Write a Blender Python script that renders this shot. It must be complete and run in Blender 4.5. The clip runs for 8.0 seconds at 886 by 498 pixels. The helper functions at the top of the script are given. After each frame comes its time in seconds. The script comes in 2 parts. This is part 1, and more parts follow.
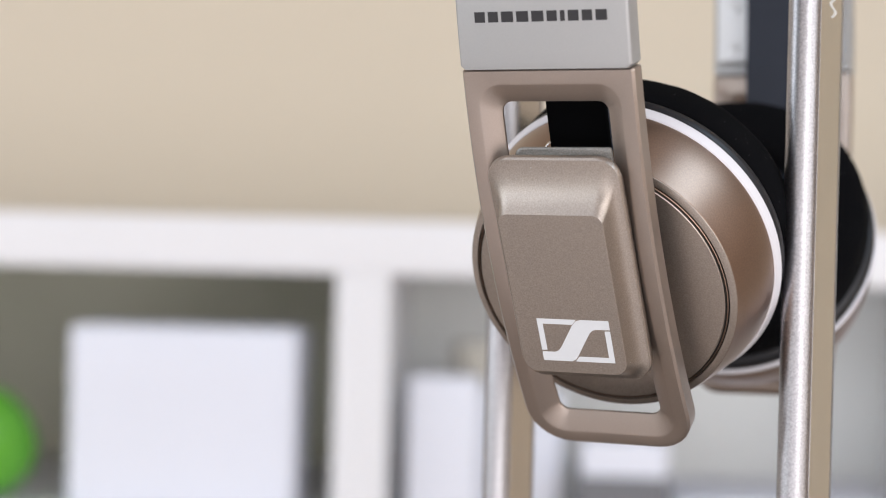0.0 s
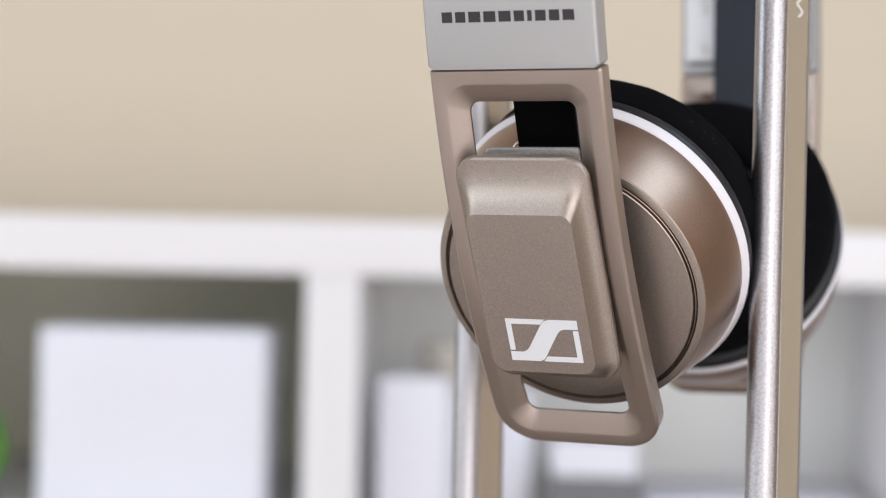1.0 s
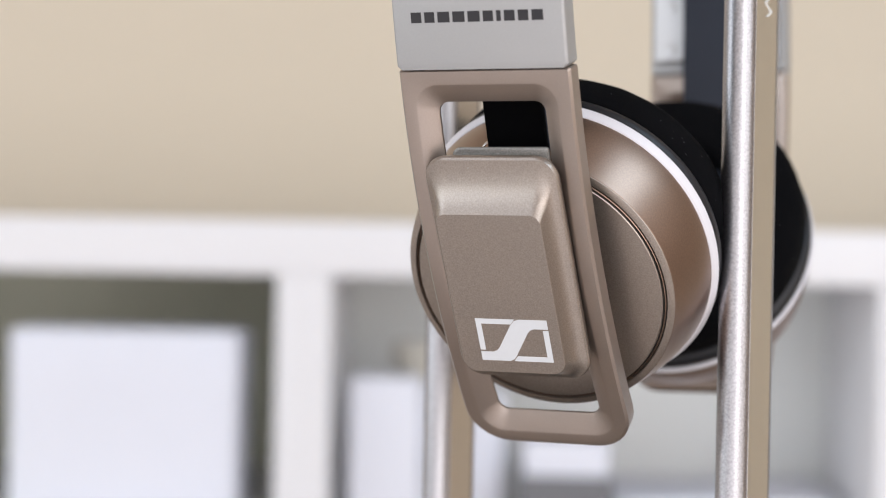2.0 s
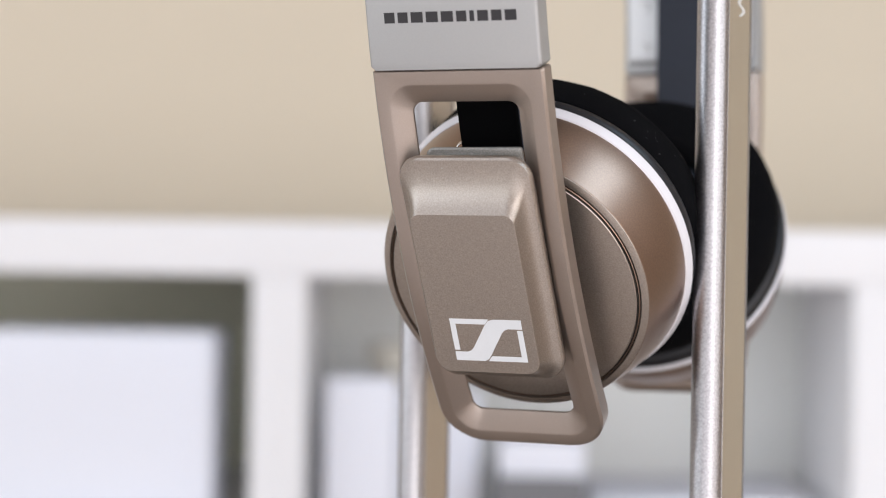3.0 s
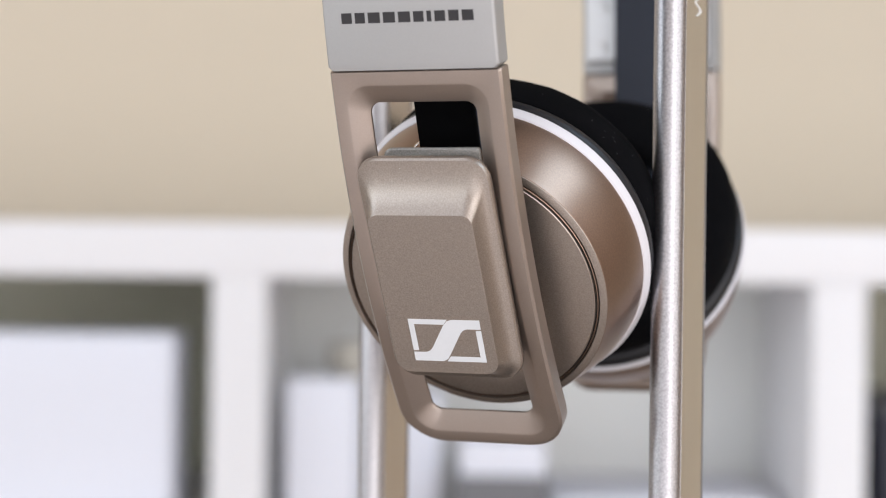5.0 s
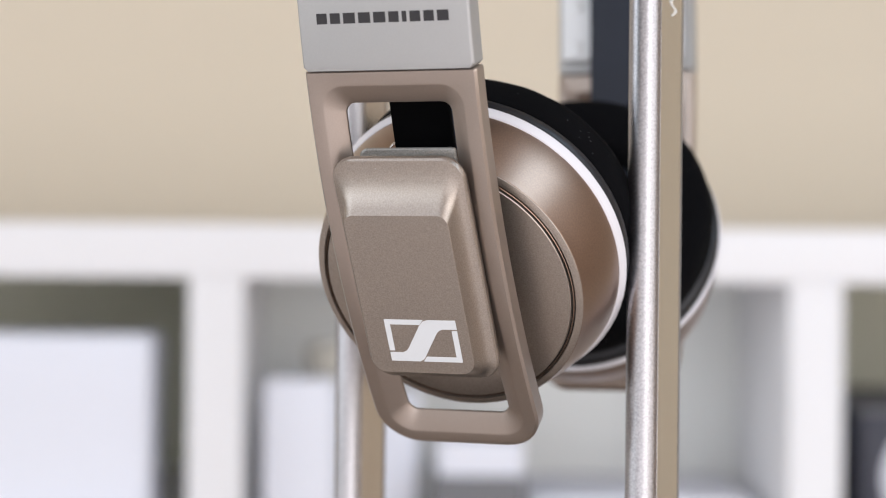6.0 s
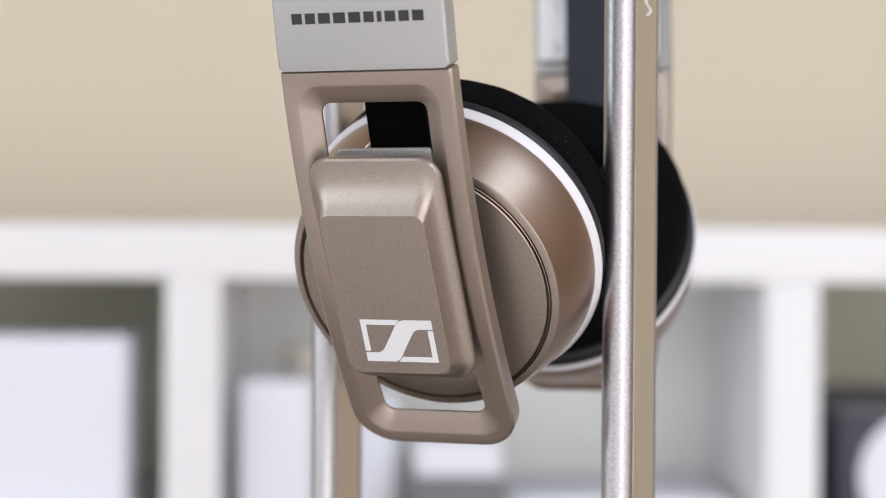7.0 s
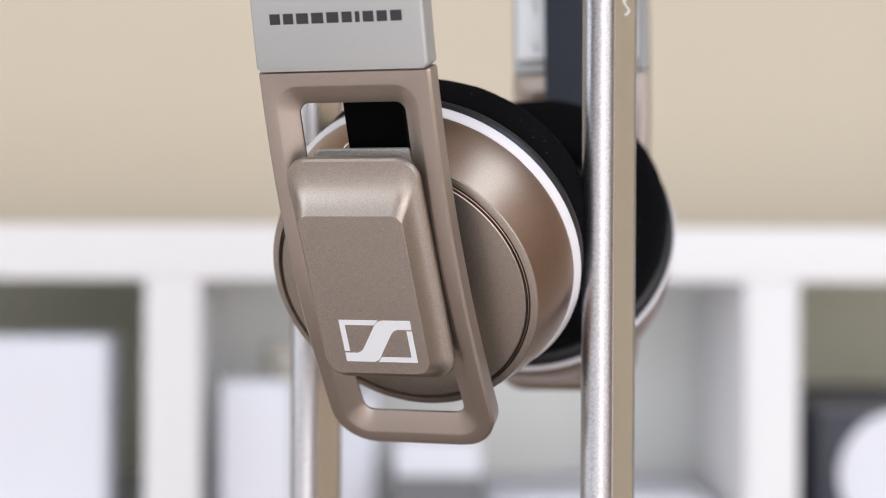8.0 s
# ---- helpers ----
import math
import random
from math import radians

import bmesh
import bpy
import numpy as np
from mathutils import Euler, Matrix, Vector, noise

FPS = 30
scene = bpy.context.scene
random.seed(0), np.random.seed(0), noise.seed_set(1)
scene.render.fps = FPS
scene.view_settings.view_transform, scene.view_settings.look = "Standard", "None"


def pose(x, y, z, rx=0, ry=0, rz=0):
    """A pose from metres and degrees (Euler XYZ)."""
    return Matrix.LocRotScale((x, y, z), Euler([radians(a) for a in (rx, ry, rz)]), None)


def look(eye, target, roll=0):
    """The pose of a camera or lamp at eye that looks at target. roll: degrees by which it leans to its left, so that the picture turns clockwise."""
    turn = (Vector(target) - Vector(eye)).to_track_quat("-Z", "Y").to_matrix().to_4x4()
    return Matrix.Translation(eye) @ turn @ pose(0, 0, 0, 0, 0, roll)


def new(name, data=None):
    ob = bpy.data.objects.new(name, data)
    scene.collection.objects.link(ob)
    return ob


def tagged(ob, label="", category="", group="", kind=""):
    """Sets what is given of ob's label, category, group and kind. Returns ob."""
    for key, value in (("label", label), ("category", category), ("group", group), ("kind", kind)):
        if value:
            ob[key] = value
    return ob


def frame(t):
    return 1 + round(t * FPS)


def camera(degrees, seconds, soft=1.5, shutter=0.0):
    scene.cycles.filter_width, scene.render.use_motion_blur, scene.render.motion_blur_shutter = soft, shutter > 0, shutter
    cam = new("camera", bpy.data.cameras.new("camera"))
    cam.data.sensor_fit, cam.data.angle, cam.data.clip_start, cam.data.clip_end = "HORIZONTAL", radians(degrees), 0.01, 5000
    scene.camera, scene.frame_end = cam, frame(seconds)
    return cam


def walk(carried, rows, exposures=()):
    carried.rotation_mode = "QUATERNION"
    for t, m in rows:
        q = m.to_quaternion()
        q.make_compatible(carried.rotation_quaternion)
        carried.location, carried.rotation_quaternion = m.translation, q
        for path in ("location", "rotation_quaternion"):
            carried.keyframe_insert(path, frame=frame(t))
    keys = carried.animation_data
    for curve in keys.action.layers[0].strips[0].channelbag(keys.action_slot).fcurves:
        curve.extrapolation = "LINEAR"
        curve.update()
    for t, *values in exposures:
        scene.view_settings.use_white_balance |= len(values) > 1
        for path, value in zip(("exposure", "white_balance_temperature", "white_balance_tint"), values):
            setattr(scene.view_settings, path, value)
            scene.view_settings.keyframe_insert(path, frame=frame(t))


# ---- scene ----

# Metres, z up. The eye is level with the middle of the near ear cup; the shelf's front runs along x.
EYE = 0.95
ARM = 0.00083  # metres the eye slides to the right per degree of pan

cam = camera(22.0, 8.0, soft=1.0)
cam.data.dof.use_dof = True
cam.data.dof.focus_distance = 0.568
cam.data.dof.aperture_fstop = 9.3
cam.data.dof.aperture_blades = 0

# seconds, yaw and pitch in degrees; the roll goes with the yaw, as the head's axis leans a little
PAN = [
    (0.0, 2.567, -0.074), (0.5, 2.177, -0.059), (1.0, 1.827, -0.048), (1.5, 1.470, -0.037), (3.0, 0.526, -0.011), (3.5, 0.260, -0.002),
    (4.0, 0.0, 0.0), (4.5, -0.207, 0.006), (6.0, -1.003, 0.025), (6.5, -1.290, 0.030), (7.0, -1.567, 0.032), (7.5, -1.821, 0.034), (8.0, -2.060, 0.038),
]
walk(cam, [(t, pose(-ARM * yaw, 0, EYE, 90 + pitch, 0, yaw) @ pose(0, 0, 0, 0, 0, 0.84 + 0.257 * yaw)) for t, yaw, pitch in PAN])

# ---- light ----
world = bpy.data.worlds.new("sky")
scene.world = world
world.use_nodes = True
sky = world.node_tree.nodes.new("ShaderNodeTexSky")
sky.sky_type, sky.sun_disc = "NISHITA", False
sky.sun_elevation, sky.sun_rotation = radians(40), radians(110)
world.node_tree.links.new(sky.outputs[0], world.node_tree.nodes["Background"].inputs[0])
world.node_tree.nodes["Background"].inputs[1].default_value = 0.1


def area_lamp(name, eye, target, width, height, power, colour):
    data = bpy.data.lights.new(name, "AREA")
    data.shape, data.size, data.size_y, data.energy, data.color = "RECTANGLE", width, height, power, colour
    ob = new(name, data)
    ob.matrix_world = look(eye, target)
    return ob


ROOM_X0, ROOM_X1, ROOM_Y0, ROOM_Y1, ROOM_Z = -1.9, 1.7, -1.6, 1.72, 2.25
DAY = (0.945, 0.945, 1.0)
area_lamp("daylight_west", (ROOM_X0 + 0.03, -0.35, 1.42), (0, -0.35, 1.42), 2.2, 1.26, 22.5, (0.89, 0.935, 1.0))
# Fill lamp added overhead to brighten shelf front and floor.
area_lamp("fill_roof_west", (-0.9, -0.55, ROOM_Z - 0.02), (-0.9, -0.54, 0), 1.4, 1.5, 8, DAY)
area_lamp("daylight_roof_east", (1.20, 0.16, ROOM_Z - 0.02), (1.20, 0.17, 0), 0.92, 0.52, 12.5, (0.55, 0.78, 1.0))
# Low lamp added to lift the dark shelf cells; no known source there.
area_lamp("fill_south_low", (-0.65, ROOM_Y0 + 0.03, 0.4), (-0.65, 0, 0.4), 1.5, 0.7, 9, DAY)
area_lamp("daylight_south", (0.90, ROOM_Y0 + 0.03, 1.05), (0.90, 0, 1.05), 1.5, 1.9, 29, (0.98, 0.945, 0.96))
area_lamp("daylight_east", (ROOM_X1 - 0.03, -0.75, 1.3), (0, -0.75, 1.3), 1.4, 1.2, 10, DAY)


# ---- materials ----
def material(name, colour, rough=0.5, metal=0.0, grain=0.0, grain_scale=800.0, stain=0.0, stain_scale=6.0, bump=0.0,
             coat=0.0, sheen=0.0, rough_vary=0.0, stretch=(1, 1, 1), spec=0.5, lint=None):
    """Principled surface with colour variation at two scales, uneven gloss and fine relief."""
    m = bpy.data.materials.new(name)
    m.use_nodes = True
    nodes, links = m.node_tree.nodes, m.node_tree.links
    bsdf = nodes["Principled BSDF"]
    bsdf.inputs["Roughness"].default_value = rough
    bsdf.inputs["Metallic"].default_value = metal
    bsdf.inputs["Coat Weight"].default_value = coat
    bsdf.inputs["Coat Roughness"].default_value = 0.36
    bsdf.inputs["Sheen Weight"].default_value = sheen
    bsdf.inputs["Specular IOR Level"].default_value = spec
    coord = nodes.new("ShaderNodeTexCoord")
    mapping = nodes.new("ShaderNodeMapping")
    mapping.inputs["Scale"].default_value = stretch
    links.new(coord.outputs["Object"], mapping.inputs["Vector"])
    fine = nodes.new("ShaderNodeTexNoise")
    fine.inputs["Scale"].default_value, fine.inputs["Detail"].default_value = grain_scale, 2.0
    links.new(mapping.outputs["Vector"], fine.inputs["Vector"])
    broad = nodes.new("ShaderNodeTexNoise")
    broad.inputs["Scale"].default_value, broad.inputs["Detail"].default_value = stain_scale, 3.0
    links.new(coord.outputs["Object"], broad.inputs["Vector"])
    hsv = nodes.new("ShaderNodeHueSaturation")
    hsv.inputs["Color"].default_value = (*colour, 1)
    a = nodes.new("ShaderNodeMath")
    a.operation = "MULTIPLY_ADD"
    a.inputs[1].default_value, a.inputs[2].default_value = 2 * grain, 1 - grain
    links.new(fine.outputs["Fac"], a.inputs[0])
    b = nodes.new("ShaderNodeMath")
    b.operation = "MULTIPLY_ADD"
    b.inputs[1].default_value, b.inputs[2].default_value = 2 * stain, -stain
    links.new(broad.outputs["Fac"], b.inputs[0])
    c = nodes.new("ShaderNodeMath")
    links.new(a.outputs[0], c.inputs[0])
    links.new(b.outputs[0], c.inputs[1])
    links.new(c.outputs[0], hsv.inputs["Value"])
    links.new(hsv.outputs["Color"], bsdf.inputs["Base Color"])
    if lint:
        cells = nodes.new("ShaderNodeTexVoronoi")
        cells.inputs["Scale"].default_value = lint[0]
        links.new(coord.outputs["Object"], cells.inputs["Vector"])
        small = nodes.new("ShaderNodeMath")
        small.operation = "LESS_THAN"
        small.inputs[1].default_value = lint[1]
        links.new(cells.outputs["Distance"], small.inputs[0])
        mix = nodes.new("ShaderNodeMix")
        mix.data_type = "RGBA"
        mix.inputs["B"].default_value = (lint[2], lint[2], lint[2], 1)
        links.new(small.outputs[0], mix.inputs["Factor"])
        links.new(hsv.outputs["Color"], mix.inputs["A"])
        links.new(mix.outputs["Result"], bsdf.inputs["Base Color"])
    if rough_vary:
        d = nodes.new("ShaderNodeMath")
        d.operation = "MULTIPLY_ADD"
        d.inputs[1].default_value, d.inputs[2].default_value = 2 * rough_vary, rough - rough_vary
        links.new(fine.outputs["Fac"], d.inputs[0])
        links.new(d.outputs[0], bsdf.inputs["Roughness"])
    if bump:
        e = nodes.new("ShaderNodeBump")
        e.inputs["Strength"].default_value, e.inputs["Distance"].default_value = bump, 0.0002
        relief = nodes.new("ShaderNodeTexNoise")
        relief.inputs["Scale"].default_value, relief.inputs["Detail"].default_value = grain_scale * 1.6, 1.0
        links.new(mapping.outputs["Vector"], relief.inputs["Vector"])
        links.new(relief.outputs["Fac"], e.inputs["Height"])
        links.new(e.outputs["Normal"], bsdf.inputs["Normal"])
    return m


CHAMPAGNE = material("champagne_metal_paint", (0.268, 0.178, 0.130), 0.36, 0.95, 0.24, 2400, 0.03, 20, 0.04, coat=0.6, rough_vary=0.03)
YOKE_PAINT = material("champagne_satin_paint", (0.372, 0.312, 0.273), 0.34, 0.85, 0.06, 2600, 0.02, 20, 0.05, coat=0.15)
BADGE_PAINT = material("champagne_blasted_paint", (0.375, 0.326, 0.286), 0.40, 0.92, 0.34, 2600, 0.03, 25, 0.12, coat=0.12, rough_vary=0.10, lint=(150, 0.018, 0.6))
HINGE_GREY = material("blasted_grey_metal", (0.27, 0.26, 0.243), 0.48, 0.6, 0.5, 2400, 0.03, 25, 0.3)
SILVER = material("satin_silver_paint", (0.38, 0.376, 0.372), 0.45, 0.5, 0.04, 2500, 0.02, 20, 0.05)
WHITE_RING = material("white_plastic", (0.71, 0.69, 0.72), 0.5, 0, 0.01, 1500, 0.01, 30)
RUBBER = material("black_rubber", (0.012, 0.012, 0.0145), 0.42, 0, 0.1, 1500, 0.1, 60, spec=0.38)
VELOUR = material("black_velour", (0.0035, 0.0035, 0.0042), 0.95, 0, 0.4, 2500, 0.3, 90, 0.5, spec=0.06, lint=(420, 0.045, 0.16))
BRACKET_GREY = material("matt_grey_bracket", (0.72, 0.73, 0.745), 0.5, 0.3, 0.04, 1500, 0.03, 40, 0.05)
STRAP_SHADE = material("black_strap_shade", (0.0022, 0.0022, 0.0026), 0.8, 0, 0.2, 2000, 0.1, 60, 0.1, spec=0.03)
LINING = material("navy_lining", (0.015, 0.019, 0.031), 0.75, 0, 0.1, 1800, 0.1, 60, 0.1)
DARK_GAP = material("dark_groove", (0.02, 0.016, 0.013), 0.6, 0, 0.1, 1500, 0.1, 60)
PRINT_DARK = material("dark_grey_print", (0.018, 0.016, 0.018), 0.65, 0, 0.05, 1500, 0.02, 40)
PRINT_PALE = material("pale_grey_print", (0.60, 0.58, 0.54), 0.6, 0, 0.02, 1500, 0.02, 40)
PRINT_WHITE = material("white_print", (0.635, 0.645, 0.66), 0.5, 0, 0.02, 1500, 0.02, 40)
BLACK_PAINT = material("matt_black_paint", (0.02, 0.02, 0.021), 0.55, 0, 0.1, 900, 0.05, 30, 0.1)
STEEL = material("bright_steel", (0.75, 0.75, 0.76), 0.25, 1, 0.03, 900, 0.03, 40)
ALUMINIUM = material("grained_aluminium", (0.41, 0.40, 0.415), 0.36, 1, 0.50, 1800, 0.03, 20, 0.16, rough_vary=0.05)
ALUMINIUM_FLAT = material("satin_aluminium", (0.84, 0.83, 0.80), 0.20, 1, 0.02, 1700, 0.02, 20)
BACK_PALE = material("pale_back_panel", (0.94, 0.955, 0.925), 0.6, 0, 0.015, 400, 0.03, 5)
SHELF_WHITE = material("white_foil_board", (0.80, 0.79, 0.80), 0.4, 0, 0.015, 400, 0.02, 5)
BACK_SHADED = material("olive_shaded_wall", (0.92, 0.90, 0.73), 0.7, 0, 0.02, 300, 0.04, 8)
CARD_WHITE = material("white_card", (0.775, 0.785, 0.85), 0.55, 0, 0.02, 300, 0.025, 9)
CARD_GREY = material("grey_card", (0.17, 0.17, 0.18), 0.6, 0, 0.03, 300, 0.05, 20)
NAVY_CARD = material("navy_card", (0.03, 0.032, 0.05), 0.45, 0, 0.06, 300, 0.05, 20)
CREAM = material("cream_ceramic", (0.62, 0.60, 0.53), 0.5, 0, 0.03, 300, 0.05, 20)
GREEN = material("green_gloss", (0.12, 0.42, 0.03), 0.35, 0, 0.04, 200, 0.08, 30)
GREEN_DARK = material("green_stem", (0.09, 0.14, 0.03), 0.6, 0, 0.1, 300, 0.1, 30)
WALL_BEIGE = material("beige_wall_paint", (0.670, 0.588, 0.468), 0.75, 0, 0.02, 300, 0.03, 2.0, 0.1)
WALL_WARM = material("warm_white_paint", (0.78, 0.72, 0.675), 0.75, 0, 0.02, 300, 0.03, 2.0)
REFLECT_BROWN = material("brown_reflect_paint", (0.44, 0.335, 0.25), 0.75, 0, 0.02, 300, 0.03, 2.0)
CEILING_TAN = material("tan_ceiling_paint", (0.58, 0.51, 0.44), 0.8, 0, 0.02, 300, 0.03, 2.0)
WALL_GREY = material("warm_white_wall_paint", (0.68, 0.665, 0.65), 0.8, 0, 0.02, 300, 0.03, 2.0)
FLOOR_PALE = material("pale_wood_floor", (0.70, 0.635, 0.595), 0.5, 0, 0.08, 60, 0.1, 3.0, stretch=(1, 0.1, 1))
TABLE_WOOD = material("pale_desk_wood", (0.28, 0.22, 0.175), 0.5, 0, 0.12, 60, 0.1, 6, stretch=(0.1, 1, 1))


# ---- mesh helpers ----
def part(name, bm, mat, parent=None, label="", sharp=40):
    bmesh.ops.remove_doubles(bm, verts=bm.verts, dist=1e-6)
    bmesh.ops.recalc_face_normals(bm, faces=bm.faces)
    me = bpy.data.meshes.new(name)
    bm.to_mesh(me)
    bm.free()
    me.materials.append(mat)
    me.shade_smooth()
    me.set_sharp_from_angle(angle=radians(sharp))
    ob = new(name, me)
    if parent:
        ob.parent = parent
    if label:
        ob["label"] = label
    return ob


def empty(name, m, label, category, group="", kind=""):
    ob = new(name)
    ob.empty_display_size = 0.02
    ob.matrix_world = m
    return tagged(ob, label, category, group, kind)


def loft(loops, closed=False, caps=True):
    """Skin over rings of equally many points; closed joins the last ring to the first."""
    bm = bmesh.new()
    rings = [[bm.verts.new(p) for p in loop] for loop in loops]
    n = len(rings[0])
    pairs = list(zip(rings, rings[1:])) + ([(rings[-1], rings[0])] if closed else [])
    for r, q in pairs:
        for i in range(n):
            bm.faces.new((r[i], r[(i + 1) % n], q[(i + 1) % n], q[i]))
    if caps and not closed:
        bm.faces.new(rings[0])
        bm.faces.new(rings[-1])
    return bm


def rounded_rect(x0, x1, y0, y1, radii, corner=7, side=1):
    """Outline, from the corner (x0, y0) on; radii for (x0,y0), (x1,y0), (x1,y1), (x0,y1); side: steps along each long side."""
    out = []
    corners = [(x0, y0, 180), (x1, y0, 270), (x1, y1, 0), (x0, y1, 90)]
    for (cx, cy, a0), r in zip(corners, radii):
        mx, my = cx + (r if cx == x0 else -r), cy + (r if cy == y0 else -r)
        for k in range(corner):
            a = radians(a0 + 90 * k / (corner - 1))
            out.append((mx + r * math.cos(a), my + r * math.sin(a)))
    if side > 1:
        full = []
        for i, p in enumerate(out):
            q = out[(i + 1) % len(out)]
            full.append(p)
            if i % corner == corner - 1:
                full += [(p[0] + (q[0] - p[0]) * k / side, p[1] + (q[1] - p[1]) * k / side) for k in range(1, side)]
        return full
    return out


def box_mesh(x0, x1, y0, y1, z0, z1, bevel=0.001):
    bm = bmesh.new()
    bmesh.ops.create_cube(bm, size=1)
    for v in bm.verts:
        v.co = ((x0 + x1) / 2 + v.co.x * (x1 - x0), (y0 + y1) / 2 + v.co.y * (y1 - y0), (z0 + z1) / 2 + v.co.z * (z1 - z0))
    if bevel:
        bmesh.ops.bevel(bm, geom=bm.edges[:], offset=bevel, segments=3, profile=0.5, affect="EDGES")
    return bm


def lathe(profile, place, steps=96, closed=False):
    """Rings (radius, height) turned round an axis; place maps (x, y, h) to a point."""
    loops = []
    for r, h in profile:
        loops.append([place(r * math.cos(2 * math.pi * k / steps), r * math.sin(2 * math.pi * k / steps), h) for k in range(steps)])
    return loft(loops, closed=closed, caps=not closed)


# ---- room ----
def slab(name, x0, x1, y0, y1, z0, z1, mat, label, category):
    ob = part(name, box_mesh(x0, x1, y0, y1, z0, z1, 0), mat)
    return tagged(ob, label, category, kind="structure")


def wall_with_windows(name, axis, at, out, a0, a1, holes, mat, label):
    """A wall 0.15 thick across axis; holes: from and to along the wall, sill and head."""
    bm = bmesh.new()
    pieces, u = [], a0
    for w0, w1, h0, h1 in holes:
        pieces += [(u, w0, 0, ROOM_Z), (w0, w1, 0, h0), (w0, w1, h1, ROOM_Z)]
        u = w1
    for u0, u1, z0, z1 in pieces + [(u, a1, 0, ROOM_Z)]:
        for v in bmesh.ops.create_cube(bm, size=1)["verts"]:
            along, d, z = (u0 + u1) / 2 + v.co.x * (u1 - u0), at + out * 0.075 + v.co.y * 0.15, (z0 + z1) / 2 + v.co.z * (z1 - z0)
            v.co = (d, along, z) if axis == "x" else (along, d, z)
    return tagged(part(name, bm, mat), label, "wall", kind="structure")


slab("floor", ROOM_X0 - 0.15, ROOM_X1 + 0.15, ROOM_Y0 - 0.15, ROOM_Y1 + 0.15, -0.1, 0, FLOOR_PALE, "pale wooden floor of the room", "floor")
roof = bmesh.new()
HOLES = ((-1.6, -0.2, -1.3, 0.2), (0.74, 1.66, -0.10, 0.42))   # roof openings: added fill lamp in the west one, upper-right source in the east
xs = sorted({ROOM_X0 - 0.15, ROOM_X1 + 0.15, *(v for h in HOLES for v in h[:2])})
ys = sorted({ROOM_Y0 - 0.15, ROOM_Y1 + 0.15, *(v for h in HOLES for v in h[2:])})
for x0, x1 in zip(xs, xs[1:]):
    for y0, y1 in zip(ys, ys[1:]):
        if any(h[0] <= x0 < h[1] and h[2] <= y0 < h[3] for h in HOLES):
            continue
        for v in bmesh.ops.create_cube(roof, size=1)["verts"]:
            v.co = ((x0 + x1) / 2 + v.co.x * (x1 - x0), (y0 + y1) / 2 + v.co.y * (y1 - y0), ROOM_Z + 0.05 + v.co.z * 0.1)
tagged(part("ceiling", roof, CEILING_TAN), "plain tan ceiling with a roof window and an added fill opening", "ceiling", kind="structure")
slab("wall_north", ROOM_X0 - 0.15, ROOM_X1 + 0.15, ROOM_Y1, ROOM_Y1 + 0.15, 0, ROOM_Z, WALL_BEIGE, "plain beige painted wall behind the shelf", "wall")
wall_with_windows("wall_west", "x", ROOM_X0, -1, ROOM_Y0, ROOM_Y1, ((-1.45, 0.75, 0.79, 2.05),), WALL_GREY, "warm white wall with a wide window opening")
slab("wall_east", ROOM_X1, ROOM_X1 + 0.15, 1.3, ROOM_Y1, 0, ROOM_Z, WALL_BEIGE, "plain beige painted wall", "wall")
# Unseen wall, browned so cup and badge mirror a dark right side.
wall_with_windows("reflect_wall_east", "x", ROOM_X1, 1, ROOM_Y0, 1.3, ((-1.45, -0.05, 0.7, 1.9),), REFLECT_BROWN, "unseen brown wall for reflections in the metal, with a window opening")
wall_with_windows("wall_south", "y", ROOM_Y0, -1, ROOM_X0 - 0.15, ROOM_X1 + 0.15, ((-1.4, 0.1, 0.05, 0.75), (0.15, 1.65, 0.1, 2.0)), WALL_WARM, "warm white wall with a tall window and an added low fill opening")

# ---- shelf unit ----
SHELF_Y0, SHELF_Y1 = 1.35, 1.71
BOARD, PITCH, DIV = 0.0325, 0.3565, -0.1095   # thickness, spacing, middle of one divider
TOP, FLOOR_Z, MIDDLE_Z, MIDDLE_BACK = EYE + 0.0145, EYE - 0.1640, EYE - 0.3400, 1.565
shelf = empty("shelf_unit", pose(0, 0, 0), "white open shelf unit with thick boards against the wall", "shelf")
left, right = DIV - 2 * PITCH, DIV + 3 * PITCH
part("top_board", box_mesh(left - BOARD / 2, right + BOARD / 2, SHELF_Y0, SHELF_Y1, TOP - BOARD, TOP, 0.0012), SHELF_WHITE, shelf)
for i in range(6):
    x = DIV + (i - 2) * PITCH
    part("divider", box_mesh(x - BOARD / 2, x + BOARD / 2, SHELF_Y0, SHELF_Y1, 0.0, TOP - BOARD, 0.0012), SHELF_WHITE, shelf)
for i in range(5):
    x0, x1 = DIV + (i - 2) * PITCH + BOARD / 2, DIV + (i - 1) * PITCH - BOARD / 2
    inner = i == 2
    # Outer panels are added; their olive holds the shaded beige wall's tone.
    part("back_panel", box_mesh(x0, x1, (MIDDLE_BACK if inner else SHELF_Y1) - 0.007, (MIDDLE_BACK if inner else SHELF_Y1) - 0.001, MIDDLE_Z if inner else FLOOR_Z, TOP - BOARD, 0.0005), BACK_PALE if inner else BACK_SHADED, shelf,
         "thin white back panel" if inner else "added panel in the olive tone of the shaded wall")
    for z in (MIDDLE_Z if inner else FLOOR_Z, FLOOR_Z - 0.36, FLOOR_Z - 0.72):
        part("shelf_board", box_mesh(x0, x1, SHELF_Y0 + 0.001, SHELF_Y1, z - BOARD, z, 0.0008), SHELF_WHITE, shelf)


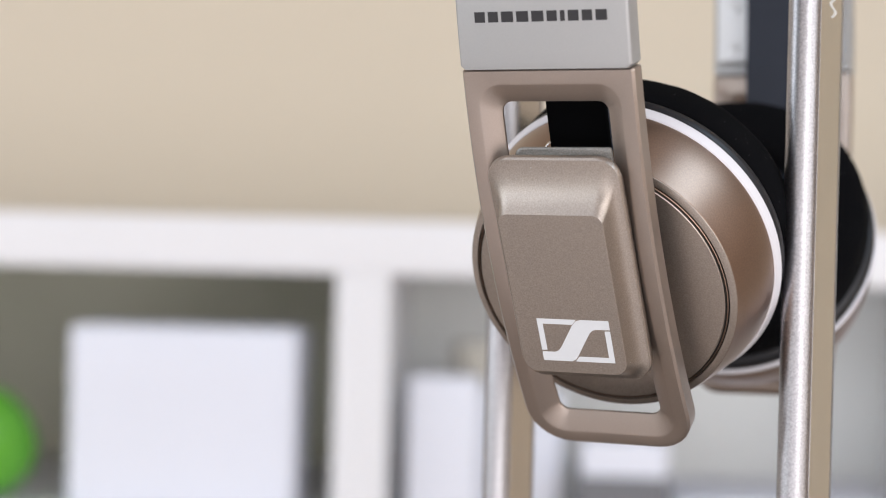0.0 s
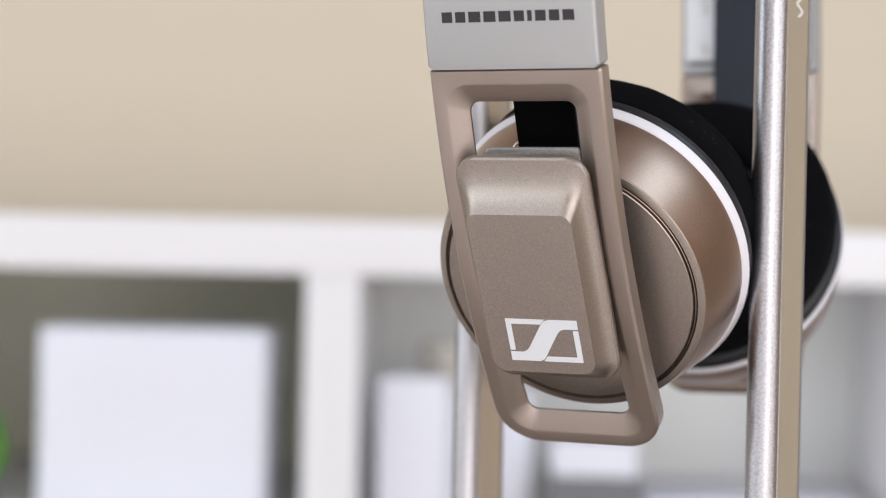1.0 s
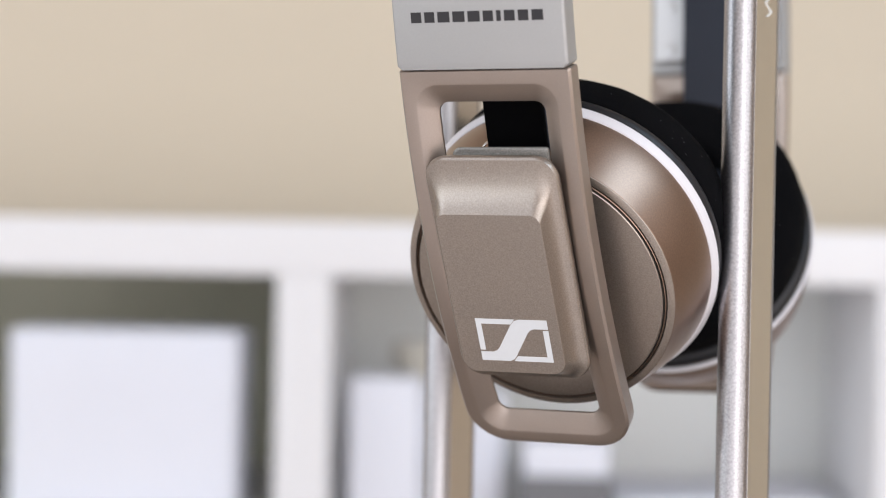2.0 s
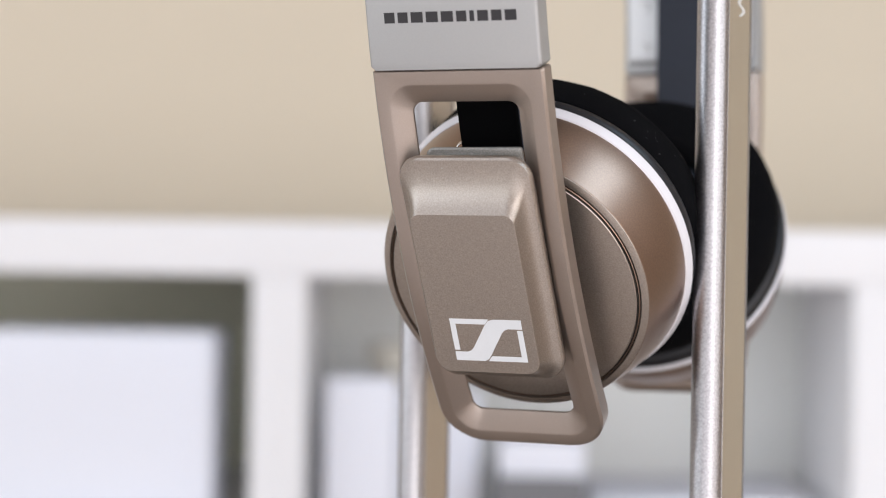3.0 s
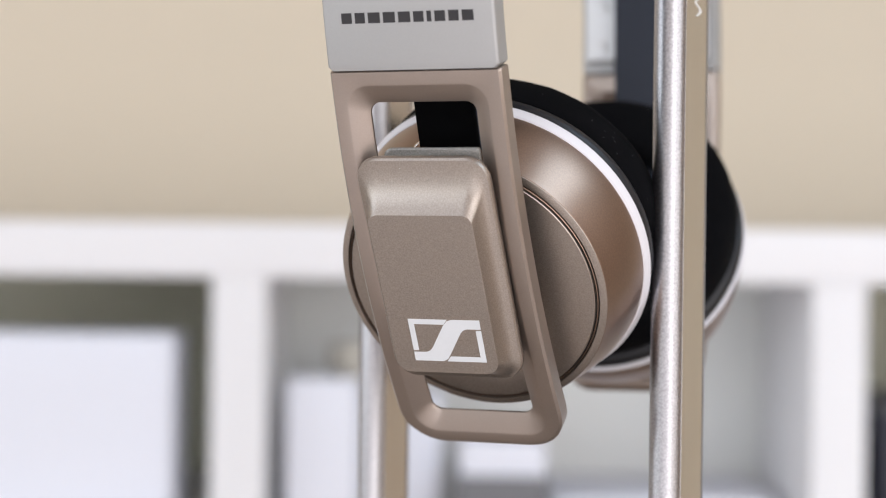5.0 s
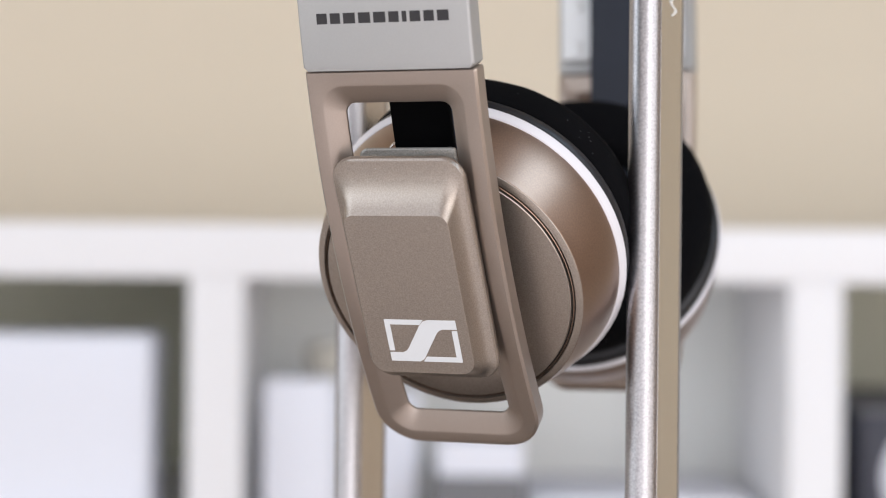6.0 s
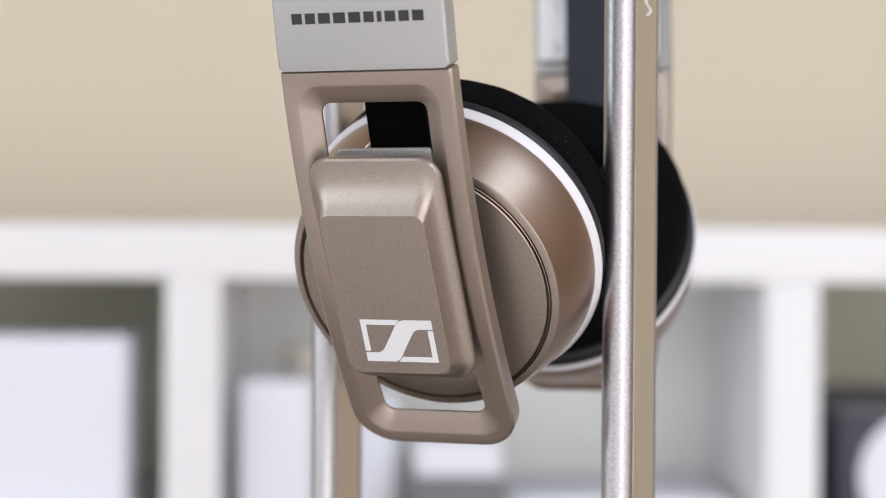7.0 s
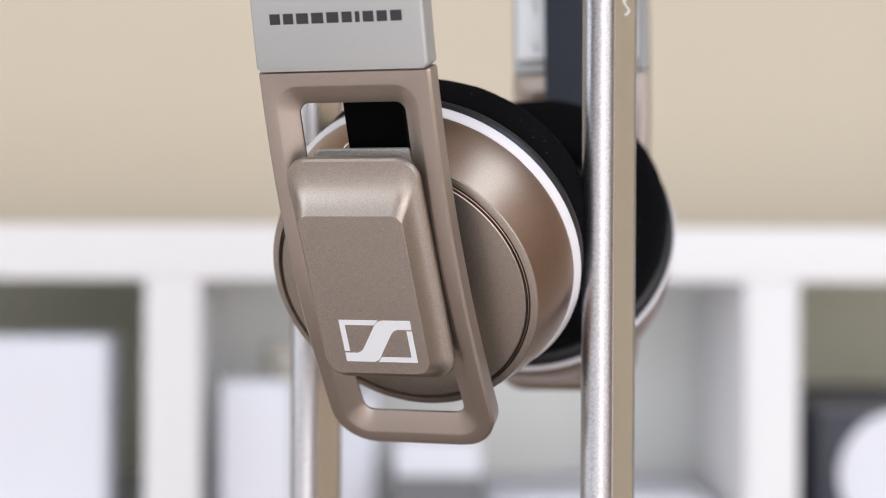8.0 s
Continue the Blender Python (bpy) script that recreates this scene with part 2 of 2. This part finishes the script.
# ---- things on the shelf ----
def carton(name, x0, x1, y0, y1, height, mat, label, category, lid=True, base=FLOOR_Z, radius=0.004):
    """A card box standing on the shelf, its lid a little wider than the body."""
    ob = empty(name, pose((x0 + x1) / 2, (y0 + y1) / 2, base), label, category)
    w, d = (x1 - x0) / 2, (y1 - y0) / 2
    cut = height * 0.72 if lid else height
    part("body", loft([[(x, y, z) for x, y in rounded_rect(-w + 0.0002, w - 0.0002, -d + 0.0002, d - 0.0002, (radius,) * 4)]
                       for z in (0.0, cut)]), mat, ob)
    if lid:
        rings = []
        for z, inset in ((cut - 0.004, 0), (height - radius, 0), (height - radius * 0.3, radius * 0.3), (height, radius)):
            rings.append([(x, y, z) for x, y in rounded_rect(-w + inset, w - inset, -d + inset, d - inset, (radius,) * 4)])
        part("lid", loft(rings), mat, ob)
    return ob


carton("white_box", -0.2900, -0.1497, 1.375, 1.45, 0.1110, CARD_WHITE, "tall plain white card box standing on the shelf", "box")
carton("white_box", -0.0830, -0.0385, 1.372, 1.405, 0.2615, CARD_WHITE, "narrow white card box beside the divider", "box", base=MIDDLE_Z)
carton("white_box", -0.0620, 0.0120, 1.408, 1.48, 0.2515, CARD_WHITE, "white card box with a cream pot on it", "box", base=MIDDLE_Z)
carton("grey_box", 0.0200, 0.0760, 1.368, 1.46, 0.2040, CARD_GREY, "dark grey case under a small white box", "box", lid=False, radius=0.003, base=MIDDLE_Z)
carton("white_box", 0.0225, 0.0755, 1.372, 1.455, 0.0215, CARD_WHITE, "small flat white box lying on a dark case", "box",
       base=MIDDLE_Z + 0.2040)
carton("white_box", 0.0800, 0.2215, 1.410, 1.555, 0.1880, CARD_WHITE, "wide white card box filling the corner of the shelf", "box", base=MIDDLE_Z)


def pot(x, y, z):
    prof = [(0.012, 0.0), (0.0135, 0.002), (0.0165, 0.012), (0.0172, 0.024), (0.0165, 0.0275), (0.0150, 0.0285), (0.0135, 0.0275),
            (0.0135, 0.004)]
    ob = part("cream_pot", lathe(prof, lambda a, b, h: (a, b, h), 40), CREAM)
    ob.matrix_world = pose(x, y, z)
    return tagged(ob, "small round cream ceramic pot on a white box", "pot")


pot(-0.0430, 1.442, MIDDLE_Z + 0.2515)


def navy_package(x0, x1, y0, y1, height):
    ob = empty("navy_package", pose((x0 + x1) / 2, y0, FLOOR_Z), "dark navy card package with a white round panel", "box")
    w, d = (x1 - x0) / 2, y1 - y0
    part("body", box_mesh(-w, w, 0, d, 0, height - 0.003, 0.0015), NAVY_CARD, ob)
    # The navy top catches light; that tone is put into a grey card.
    part("top_panel", box_mesh(-w + 0.001, w - 0.001, 0.001, d - 0.001, height - 0.0028, height, 0.0008), CARD_GREY, ob, "top panel with its reflected light put in as grey")
    disc = [(0.0385, 0.0), (0.0395, -0.0006), (0.0395, -0.0016), (0.038, -0.0022), (0.034, -0.0024)]
    part("round_panel", lathe(disc, lambda a, b, h: (-w + 0.0525 + a, h, 0.029 + max(b, -0.0285)), 64),
         CARD_WHITE, ob, "white round printed panel")
    return ob


navy_package(0.2785, 0.435, 1.372, 1.60, 0.0705)


def apple(x, y, z):
    ob = empty("green_apple", pose(x, y, z), "glossy green apple on the white shelf", "apple")
    prof = []
    for k in range(1, 32):
        a = math.pi * k / 32
        r = 0.0390 * math.sin(a) * (1 + 0.10 * math.cos(a - 0.4))
        h = 0.038 - 0.038 * math.cos(a) - 0.007 * math.exp(-(r / 0.011) ** 2) * (1 if a > 1.57 else -0.3)
        prof.append((r, h))
    low = min(h for _, h in prof)
    part("fruit", lathe([(r, h - low) for r, h in prof], lambda a, b, h: (a, b, h), 56), GREEN, ob)
    part("stem", lathe([(0.0011, 0.062), (0.0010, 0.070), (0.0015, 0.080)], lambda a, b, h: (a + (h - 0.062) * 0.25, b, h), 10), GREEN_DARK, ob, "thin dark stem")
    return ob


apple(-0.3540, 1.395, FLOOR_Z)

# ---- desk ----
DESK_Z = EYE - 0.200
desk = empty("desk", pose(0.02, 0.62, 0), "small light brown wooden table with a thin top", "desk")
part("desk_top", box_mesh(-0.22, 0.22, -0.13, 0.36, DESK_Z - 0.025, DESK_Z, 0.002), TABLE_WOOD, desk)
for x in (-0.19, 0.19):
    for y in (-0.10, 0.33):
        part("leg", box_mesh(x - 0.02, x + 0.02, y - 0.02, y + 0.02, 0, DESK_Z - 0.025, 0.002), TABLE_WOOD, desk)

# ---- headphone stand ----
POST_A, POST_B, POST_TURN = (0.0673, 0.6020), (-0.0115, 0.6880), -35.5
POST_TOP = EYE + 0.186


def post_section(length, thick, steps=12):
    """Flat bar with two bowed ends; the bow meets the flats in a crisp edge. Gives the flats and the ends apart."""
    r, h = thick / 2, length / 2 - thick / 2
    bow = [(0.985 * r * math.sin(radians(-86 + 172 * k / steps)), -h - 0.03 * r - 0.97 * r * math.cos(radians(-86 + 172 * k / steps))) for k in range(steps + 1)]
    return r, h, bow


stand = empty("headphone_stand", pose(0.027, 0.645, DESK_Z), "brushed aluminium headphone stand with two flat posts", "stand")
stand_turn = math.degrees(math.atan2(POST_A[1] - POST_B[1], POST_A[0] - POST_B[0]))
for px, py in (POST_A, POST_B):
    r, h, bow = post_section(0.0198, 0.0090)
    core = [(r, -h), (r, h), (-r, h), (-r, -h)]
    post = part("post", loft([[(x, y, z) for x, y in core] for z in (0.010, POST_TOP - DESK_Z)]), ALUMINIUM_FLAT, stand, "smooth satin aluminium post")
    post.matrix_basis = pose(px - 0.027, py - 0.645, 0, 0, 0, POST_TURN)
    for turn in (1, -1):
        rim = [(turn * x, turn * y) for x, y in bow + [(r * 0.97, -h + 0.0004), (-r * 0.97, -h + 0.0004)]]
        part("post_edge", loft([[(x, y, z) for x, y in rim] for z in (0.010, POST_TOP - DESK_Z)]), ALUMINIUM, post, "grained bowed edge of the post", sharp=60)
base = loft([[(x, y, z) for x, y in rounded_rect(-0.095 + i, 0.095 - i, -0.06 + i, 0.06 - i, (0.02 - i,) * 4)]
             for z, i in ((0, 0.001), (0.001, 0), (0.009, 0), (0.010, 0.001))])
part("base_plate", base, BLACK_PAINT, stand, "matt black base plate").matrix_basis = pose(0, 0, 0, 0, 0, stand_turn)
saddle = loft([[(x, y, z + 0.9 * (abs(x) ** 2) * -1.0) for y, z in ((-0.02, -0.010), (-0.02, -0.001), (-0.016, 0.0), (0.016, 0.0), (0.02, -0.001), (0.02, -0.010))]
               for x in [-0.066 + 0.132 * k / 16 for k in range(17)]])
part("saddle", saddle, ALUMINIUM, stand).matrix_basis = pose(0, 0, POST_TOP - DESK_Z + 0.0100, 0, 0, stand_turn)
# the worn pale mark on the flat side of the post in front
wave = []
for k in range(57):
    z = -0.0142 + 0.021 * k / 56
    c = 0.0013 * math.sin(2 * math.pi * (z + 0.0142) / 0.0042 - 0.6)
    wave.append([(0.0045 + d, 0.0008 + c + w, z) for d, w in ((0.0, -0.0007), (0.00012, -0.0007), (0.00012, 0.0007), (0.0, 0.0007))])
part("mark", loft(wave), PRINT_PALE, stand, "pale wavy printed mark").matrix_basis = pose(
    POST_A[0] - 0.027, POST_A[1] - 0.645, EYE - DESK_Z + 0.0765, 0, 0, POST_TURN)

# ---- headphones ----
# Local axes: x across the arm's width, y inward from the near cup to the far one, z up; the origin is the near cup's rim.
phones = empty("headphones", pose(0.01985, 0.6048, EYE + 0.001, 0, 0, -24.4),
               "champagne and silver over-ear headphones hanging on a stand", "headphones")
MID = 0.047                   # plane of symmetry
TILT0, BEND, REACH = radians(26.0), 0.262, -0.040
ARC_Y, ARC_Z = REACH + BEND * math.cos(TILT0), BEND * math.sin(TILT0)
AXIS_X = 0.0003


def arm_point(x, s, d):
    """x across, s down along the bent arm, d outward from its face."""
    a = TILT0 + s / BEND
    return Vector((AXIS_X + x, ARC_Y - (BEND + d) * math.cos(a), ARC_Z - (BEND + d) * math.sin(a)))


FAR_ROLL, FAR_LEAN, FAR_UP, FAR_X = radians(-1.0), 0.08, 0.0135, -0.003


def near_side(p):
    return Vector(p)


FAR_SPREAD = radians(8.0)
JOINT = arm_point(0, -0.0456, 0)


def far_side(p):
    """The same part on the other side, where the arm is pulled out, leans a little and hangs straighter below its joint."""
    x, y, z = p[0], 2 * MID - p[1], p[2]
    if z < JOINT.z:
        dy, dz = y - (2 * MID - JOINT.y), z - JOINT.z
        x += 0.042 * dz
        y, z = y - dy + dy * math.cos(FAR_SPREAD) - dz * math.sin(FAR_SPREAD), JOINT.z + dz * math.cos(FAR_SPREAD) + dy * math.sin(FAR_SPREAD)
    q = Vector((x, y, z + FAR_UP))
    return Vector((q.x * math.cos(FAR_ROLL) + q.z * (math.sin(FAR_ROLL) - FAR_LEAN) + FAR_X, q.y, q.z * math.cos(FAR_ROLL) - q.x * math.sin(FAR_ROLL)))


FAR_SWIVEL = radians(7.0)


def far_cup(p):
    """The far cup hangs swivelled a little on its pivot."""
    c, s = math.cos(FAR_SWIVEL), math.sin(FAR_SWIVEL)
    x, y = p[0], -p[1]
    return Vector((x * c - y * s - 0.0030, 2 * MID + x * s + y * c, p[2] + 0.0007))


W = 0.0229  # half width of the arm


def yoke(side):
    """Bent frame with rounded corners and a wide hollow bevel round its window."""
    loops = []

    def ring(hw, s0, s1, r_top, r_low, d):
        loops.append([side(arm_point(x, s, d)) for x, s in rounded_rect(-hw, hw, s0, s1, (r_top, r_top, r_low, r_low), 8, 14)])

    ring(W - 0.0012, -0.0444, 0.0610, 0.0004, 0.0100, -0.0062)
    ring(W, -0.0456, 0.0622, 0.0006, 0.0110, -0.0050)
    ring(W, -0.0456, 0.0622, 0.0006, 0.0110, -0.0007)
    ring(W - 0.0006, -0.0452, 0.0612, 0.0006, 0.0103, 0.0)
    ring(0.0192, -0.0421, 0.0582, 0.0060, 0.0068, 0.0)
    ring(0.0186, -0.0416, 0.0577, 0.0056, 0.0063, -0.0002)
    ring(0.0148, -0.0376, 0.0538, 0.0032, 0.0036, -0.0026)
    ring(0.0143, -0.0369, 0.0530, 0.0027, 0.0029, -0.0031)
    ring(0.0142, -0.0368, 0.0529, 0.0026, 0.0028, -0.0036)
    ring(0.0186, -0.0400, 0.0565, 0.0040, 0.0050, -0.0062)
    return loft(loops, closed=True)


def band(side, s0, s1, hw, d_out, d_in, edge, steps, corner=0.0):
    """A strip along the arm from s0 to s1 between two depths, with rounded long edges."""
    loops = []
    for k in range(steps + 1):
        s = s0 + (s1 - s0) * k / steps
        cut = max(0.0, corner - (s1 - s)) if corner else 0.0
        inset = corner - math.sqrt(max(0.0, corner ** 2 - cut ** 2)) if cut else 0.0
        loops.append([side(arm_point(x, s, d)) for x, d in rounded_rect(-hw + inset, hw - inset, d_in, d_out, (edge,) * 4, 5)])
    return loft(loops)


TAN = 0.005  # where the flat badge block touches the bend
TAN_A = TILT0 + TAN / BEND
DOWN = Vector((0, math.sin(TAN_A), -math.cos(TAN_A)))
OUT = Vector((0, -math.cos(TAN_A), -math.sin(TAN_A)))


def badge_point(x, v, d):
    return arm_point(x, TAN, 0) + DOWN * v + OUT * d


def badge_block(side):
    loops = []
    for hw, v0, v1, rt, rb, d in ((0.0150, -0.0240, 0.0270, 0.005, 0.005, -0.0040), (0.0168, -0.0286, 0.0306, 0.0055, 0.0055, -0.0007),
                                  (0.0176, -0.0295, 0.0315, 0.0060, 0.0060, -0.0004), (0.0179, -0.0298, 0.0319, 0.0062, 0.0062, 0.0006),
                                  (0.0178, -0.0296, 0.0318, 0.0060, 0.0060, 0.0014), (0.0174, -0.0291, 0.0315, 0.0050, 0.0056, 0.0019),
                                  (0.0165, -0.0265, 0.0307, 0.0042, 0.0052, 0.0022), (0.0156, -0.0235, 0.0298, 0.0036, 0.0048, 0.0030),
                                  (0.0148, -0.0206, 0.0288, 0.0032, 0.0044, 0.0044), (0.0142, -0.0182, 0.0276, 0.0029, 0.0040, 0.0066),
                                  (0.0140, -0.0172, 0.0271, 0.0027, 0.0037, 0.00770),
                                  (0.0139, -0.0171, 0.0270, 0.0026, 0.0036, 0.0078), (0.0134, -0.0166, 0.0265, 0.0024, 0.0034, 0.0078)):
        loops.append([side(badge_point(x, v, d)) for x, v in rounded_rect(-hw, hw, v0, v1, (rt, rt, rb, rb), 9)])
    return loft(loops)


def flat_shape(points, place, thick):
    """A thin solid of one outline, its lower side on the surface."""
    bm = bmesh.new()
    lo = [bm.verts.new(place(u, v, 0)) for u, v in points]
    hi = [bm.verts.new(place(u, v, thick)) for u, v in points]
    n = len(points)
    bm.faces.new(hi)
    bm.faces.new(lo)
    for i in range(n):
        bm.faces.new((lo[i], lo[(i + 1) % n], hi[(i + 1) % n], hi[i]))
    bmesh.ops.triangulate(bm, faces=[f for f in bm.faces if len(f.verts) > 4])
    return bm


CUP_TILT, FAR_TILT = radians(29.0), radians(27.0)


def cup_place(side, tilt):
    def place(a, b, h):
        return side((a, -h * math.cos(tilt) + b * math.sin(tilt), -h * math.sin(tilt) - b * math.cos(tilt)))
    return place


def ear_cup(side, tilt):
    place = cup_place(side, tilt)
    mm = lambda rows: [(r / 1000, h / 1000) for r, h in rows]
    shell = part("cup_shell", lathe(mm([(36, -4), (40.4, -2), (40.6, 1.5), (40.4, 4.0), (39.95, 7.0), (39.3, 10.0), (38.6, 12.6), (38.0, 14.9), (37.45, 16.7), (36.95, 18.3), (36.6, 19.6), (36.4, 19.75),
                                        (36.0, 19.7), (35.0, 18.5), (20, 18.2)]), place, 128), CHAMPAGNE, phones, "champagne metallic domed cup", 25)
    part("disc_rim", lathe(mm([(36.5, 19.0), (36.5, 19.8), (36.4, 19.98), (34.95, 20.42), (34.7, 20.4), (34.6, 20.2), (34.6, 19.0)]), place, 128, True), BADGE_PAINT, shell, "flat textured rim round the disc", 25)
    part("groove", lathe(mm([(34.5, 19.6), (33.2, 19.6), (33.2, 19.2), (34.5, 19.2)]), place, 96, True), DARK_GAP, shell, "dark groove round the disc")
    part("groove_ring", lathe(mm([(34.25, 18.8), (34.25, 20.25), (34.05, 20.4), (33.95, 20.25), (33.95, 18.8)]), place, 96, True), CHAMPAGNE, shell)
    part("cup_disc", lathe(mm([(33.5, 18.9), (33.5, 20.65), (33.3, 20.88), (32.6, 20.95), (24, 21.4), (12, 21.7), (3, 21.75)]), place, 96), BADGE_PAINT, phones, "finely textured champagne disc", 25)
    part("rim_ring", lathe(mm([(40.0, -0.9), (41.5, -0.85), (41.8, -0.6), (41.65, 0.0), (40.95, 1.9), (40.6, 2.1), (40.2, 1.5)]), place, 128, True), WHITE_RING, phones, "bright white rim ring")
    part("rim_lip", lathe(mm([(37, -6.8), (38.6, -6.75), (39.7, -6.4), (40.6, -5.9), (41.2, -5.1), (41.5, -4.2), (41.5, -3.4), (41.35, -2.5), (41.1, -1.8), (40.4, -1.1), (37, -1.0)]), place, 128, True), RUBBER, phones, "glossy black rubber lip")
    pad = []
    for k in range(28):
        a = 2 * math.pi * k / 28
        c, s = math.cos(a), math.sin(a)
        pad.append((32.6 + 8.5 * math.copysign(abs(c) ** 0.62, c), -13.6 + 7.9 * math.copysign(abs(s) ** 0.7, s)))
    def cushion(a, b, h):
        q = place(a, b, h)
        n = noise.noise(q * 130.0) * 0.00028 + noise.noise(q * 420.0) * 0.00010
        return q + (q - place(0, 0, h)).normalized() * n

    part("ear_pad", lathe(mm(pad), cushion, 160, True), VELOUR, phones, "soft black velour ear cushion", 80)
    part("pad_cloth", lathe(mm([(28, -8.5), (20, -8.2), (3, -8.0)]), place, 48), LINING, phones, "thin dark cloth inside the cushion")


def arm(side, far=False):
    part("yoke", yoke(side), YOKE_PAINT, phones, "satin champagne frame with an open window", 28)
    block = part("badge_block", badge_block(side), BADGE_PAINT, phones, "bevelled champagne block with a white mark", 24)
    sleeve = part("arm_sleeve", band(side, -0.082, -0.0458, 0.0229, 0.0006, -0.0058, 0.0009, 40, 0.0010), SILVER, phones, "satin silver arm sleeve", 30)
    plate = []
    for inset, d in ((0.0006, -0.0044), (0.0, -0.0041), (0.0, -0.0033), (0.0003, -0.0030)):
        plate.append([side(arm_point(x, s, d)) for x, s in rounded_rect(-0.0124 + inset, 0.0136 - inset, -0.0248 + inset, -0.012, (0.0022, 0.0008, 0.0005, 0.0005), 6)])
    part("hinge_block", loft(plate), HINGE_GREY, phones, "blasted grey hinge plate")
    sd = -0.0110 if far else -0.0152
    part("inner_strap", band(side, -0.082, -0.016, 0.0088 if far else 0.0082, sd - 0.0016, sd - 0.0032, 0.0007, 24), LINING, phones, "dark navy inner strap")
    # Outer face of the navy strap, its shade put in as black.
    part("strap_shade_face", band(side, -0.082, -0.016, 0.0088 if far else 0.0082, sd, sd - 0.0015, 0.0006, 24), STRAP_SHADE, phones, "outer strap face, its shade put in as black")
    part("strap_bracket", band(side, -0.082, -0.0495, 0.0205, -0.0062, -0.0086, 0.0006, 14), BRACKET_GREY, phones, "plain grey inner bracket")
    # pivot stub that carries the cup behind the block
    loops = []
    for d in (-0.0035, -0.0200):
        loops.append([side(badge_point(0.010 * math.cos(a), 0.010 * math.sin(a), d)) for a in [2 * math.pi * k / 24 for k in range(24)]])
    part("pivot", loft(loops), DARK_GAP, phones)
    for x, s in ((-0.0150, -0.0535), (-0.0150, -0.068), (0.0150, -0.0535), (0.0150, -0.068)):
        loops = []
        for r, d in ((0.0022, -0.0086), (0.0022, -0.0089), (0.0018, -0.0091)):
            loops.append([side(arm_point(x + r * math.cos(a), s + r * math.sin(a), d)) for a in [2 * math.pi * k / 16 for k in range(16)]])
        part("rivet", loft(loops), BRACKET_GREY, phones, "small flat grey rivet")
    return block, sleeve


near_block, near_sleeve = arm(near_side)
ear_cup(near_side, CUP_TILT)
arm(far_side, True)
ear_cup(far_cup, FAR_TILT)

clip = []
for k in range(13):
    a = radians(-60 + 150 * k / 12)
    q = arm_point(-0.0080 - 0.0024 * math.cos(a), -0.0188 - 0.0032 * math.sin(a), -0.0165)
    clip.append([q + Vector((0.0004 * math.cos(b), 0.0004 * math.sin(b), 0.0004 * math.sin(b))) for b in [2 * math.pi * j / 8 for j in range(8)]])
part("strap_clip", loft(clip), STEEL, phones, "small bright steel wire clip")

# printed mark: two thin brackets and a bent band, white
LOGO_X, LOGO_V, LOGO_W, LOGO_H = -0.0085, 0.01175, 0.0195, 0.0119


def on_badge(u, v, d):
    return badge_point(LOGO_X + u * LOGO_W, LOGO_V + v * LOGO_H, 0.0078 + d)


bent = [(0.616, 0), (1, 0), (1, 0.216), (0.805, 0.216), (0.75, 0.25), (0.708, 0.32), (0.60, 0.60), (0.50, 0.865), (0.46, 0.95), (0.40, 1.0), (0, 1.0), (0, 0.79),
        (0.18, 0.79), (0.235, 0.75), (0.275, 0.68), (0.38, 0.41), (0.48, 0.15), (0.54, 0.04)]
part("mark_band", flat_shape(bent, on_badge, 0.00008), PRINT_WHITE, near_block, "white bent band of the mark")
part("mark_bracket", flat_shape([(0, 0), (0.55, 0), (0.49, 0.12), (0.075, 0.12), (0.075, 0.75), (0, 0.75)], on_badge, 0.00008), PRINT_WHITE, near_block, "thin white bracket")
part("mark_bracket", flat_shape([(1, 0.25), (1, 1), (0.45, 1), (0.51, 0.88), (0.925, 0.88), (0.925, 0.25)], on_badge, 0.00008), PRINT_WHITE, near_block, "thin white bracket")

# the maker's word on the sleeve, as plain dark bars
widths = [0.0028, 0.0027, 0.0032, 0.0032, 0.0032, 0.0027, 0.0012, 0.0028, 0.0027, 0.0030]
x = -0.0177
gap = (0.0351 - sum(widths)) / 9
for w in widths:
    bar = [(x, -0.0600), (x + w, -0.0600), (x + w, -0.0574), (x, -0.0574)]
    part("word_bar", flat_shape(bar, lambda u, v, d: arm_point(u, v, 0.0006 + d), 0.00006), PRINT_DARK, near_sleeve, "plain dark printed bar")
    x += w + gap

# headband over the top, from one arm to the other
p0 = arm_point(0, -0.078, 0)
a0 = TILT0 - 0.078 / BEND
half = MID - p0.y
radius = half / math.cos(a0)
near_path = []
for k in range(25):
    a = a0 - (a0 + math.pi / 2) * k / 24
    near_path.append((p0.y + radius * (math.cos(a0) - math.cos(a)), p0.z + radius * (math.sin(a0) - math.sin(a)), a))
full_path = near_path + [(2 * MID - y, z, math.pi - a) for y, z, a in reversed(near_path[:-1])]


def headband(hw, d_out, d_in, edge):
    loops = []
    for y, z, a in full_path:
        w = min(1.0, max(0.0, y / (2 * MID)))
        w = w * w * (3 - 2 * w)
        n = (-math.cos(a), -math.sin(a))
        shift, lift = w * (FAR_X + (math.sin(FAR_ROLL) - FAR_LEAN) * (z + FAR_UP)), w * FAR_UP
        loops.append([Vector((AXIS_X + x + shift, y + n[0] * d, z + n[1] * d + lift)) for x, d in rounded_rect(-hw, hw, d_in, d_out, (edge,) * 4, 6)])
    return loft(loops)


part("headband", headband(0.0218, 0.0, -0.0055, 0.0018), SILVER, phones, "wide silver headband", 30)
part("headband_pad", headband(0.0180, -0.0056, -0.0150, 0.0040), LINING, phones, "dark navy padded lining", 40)
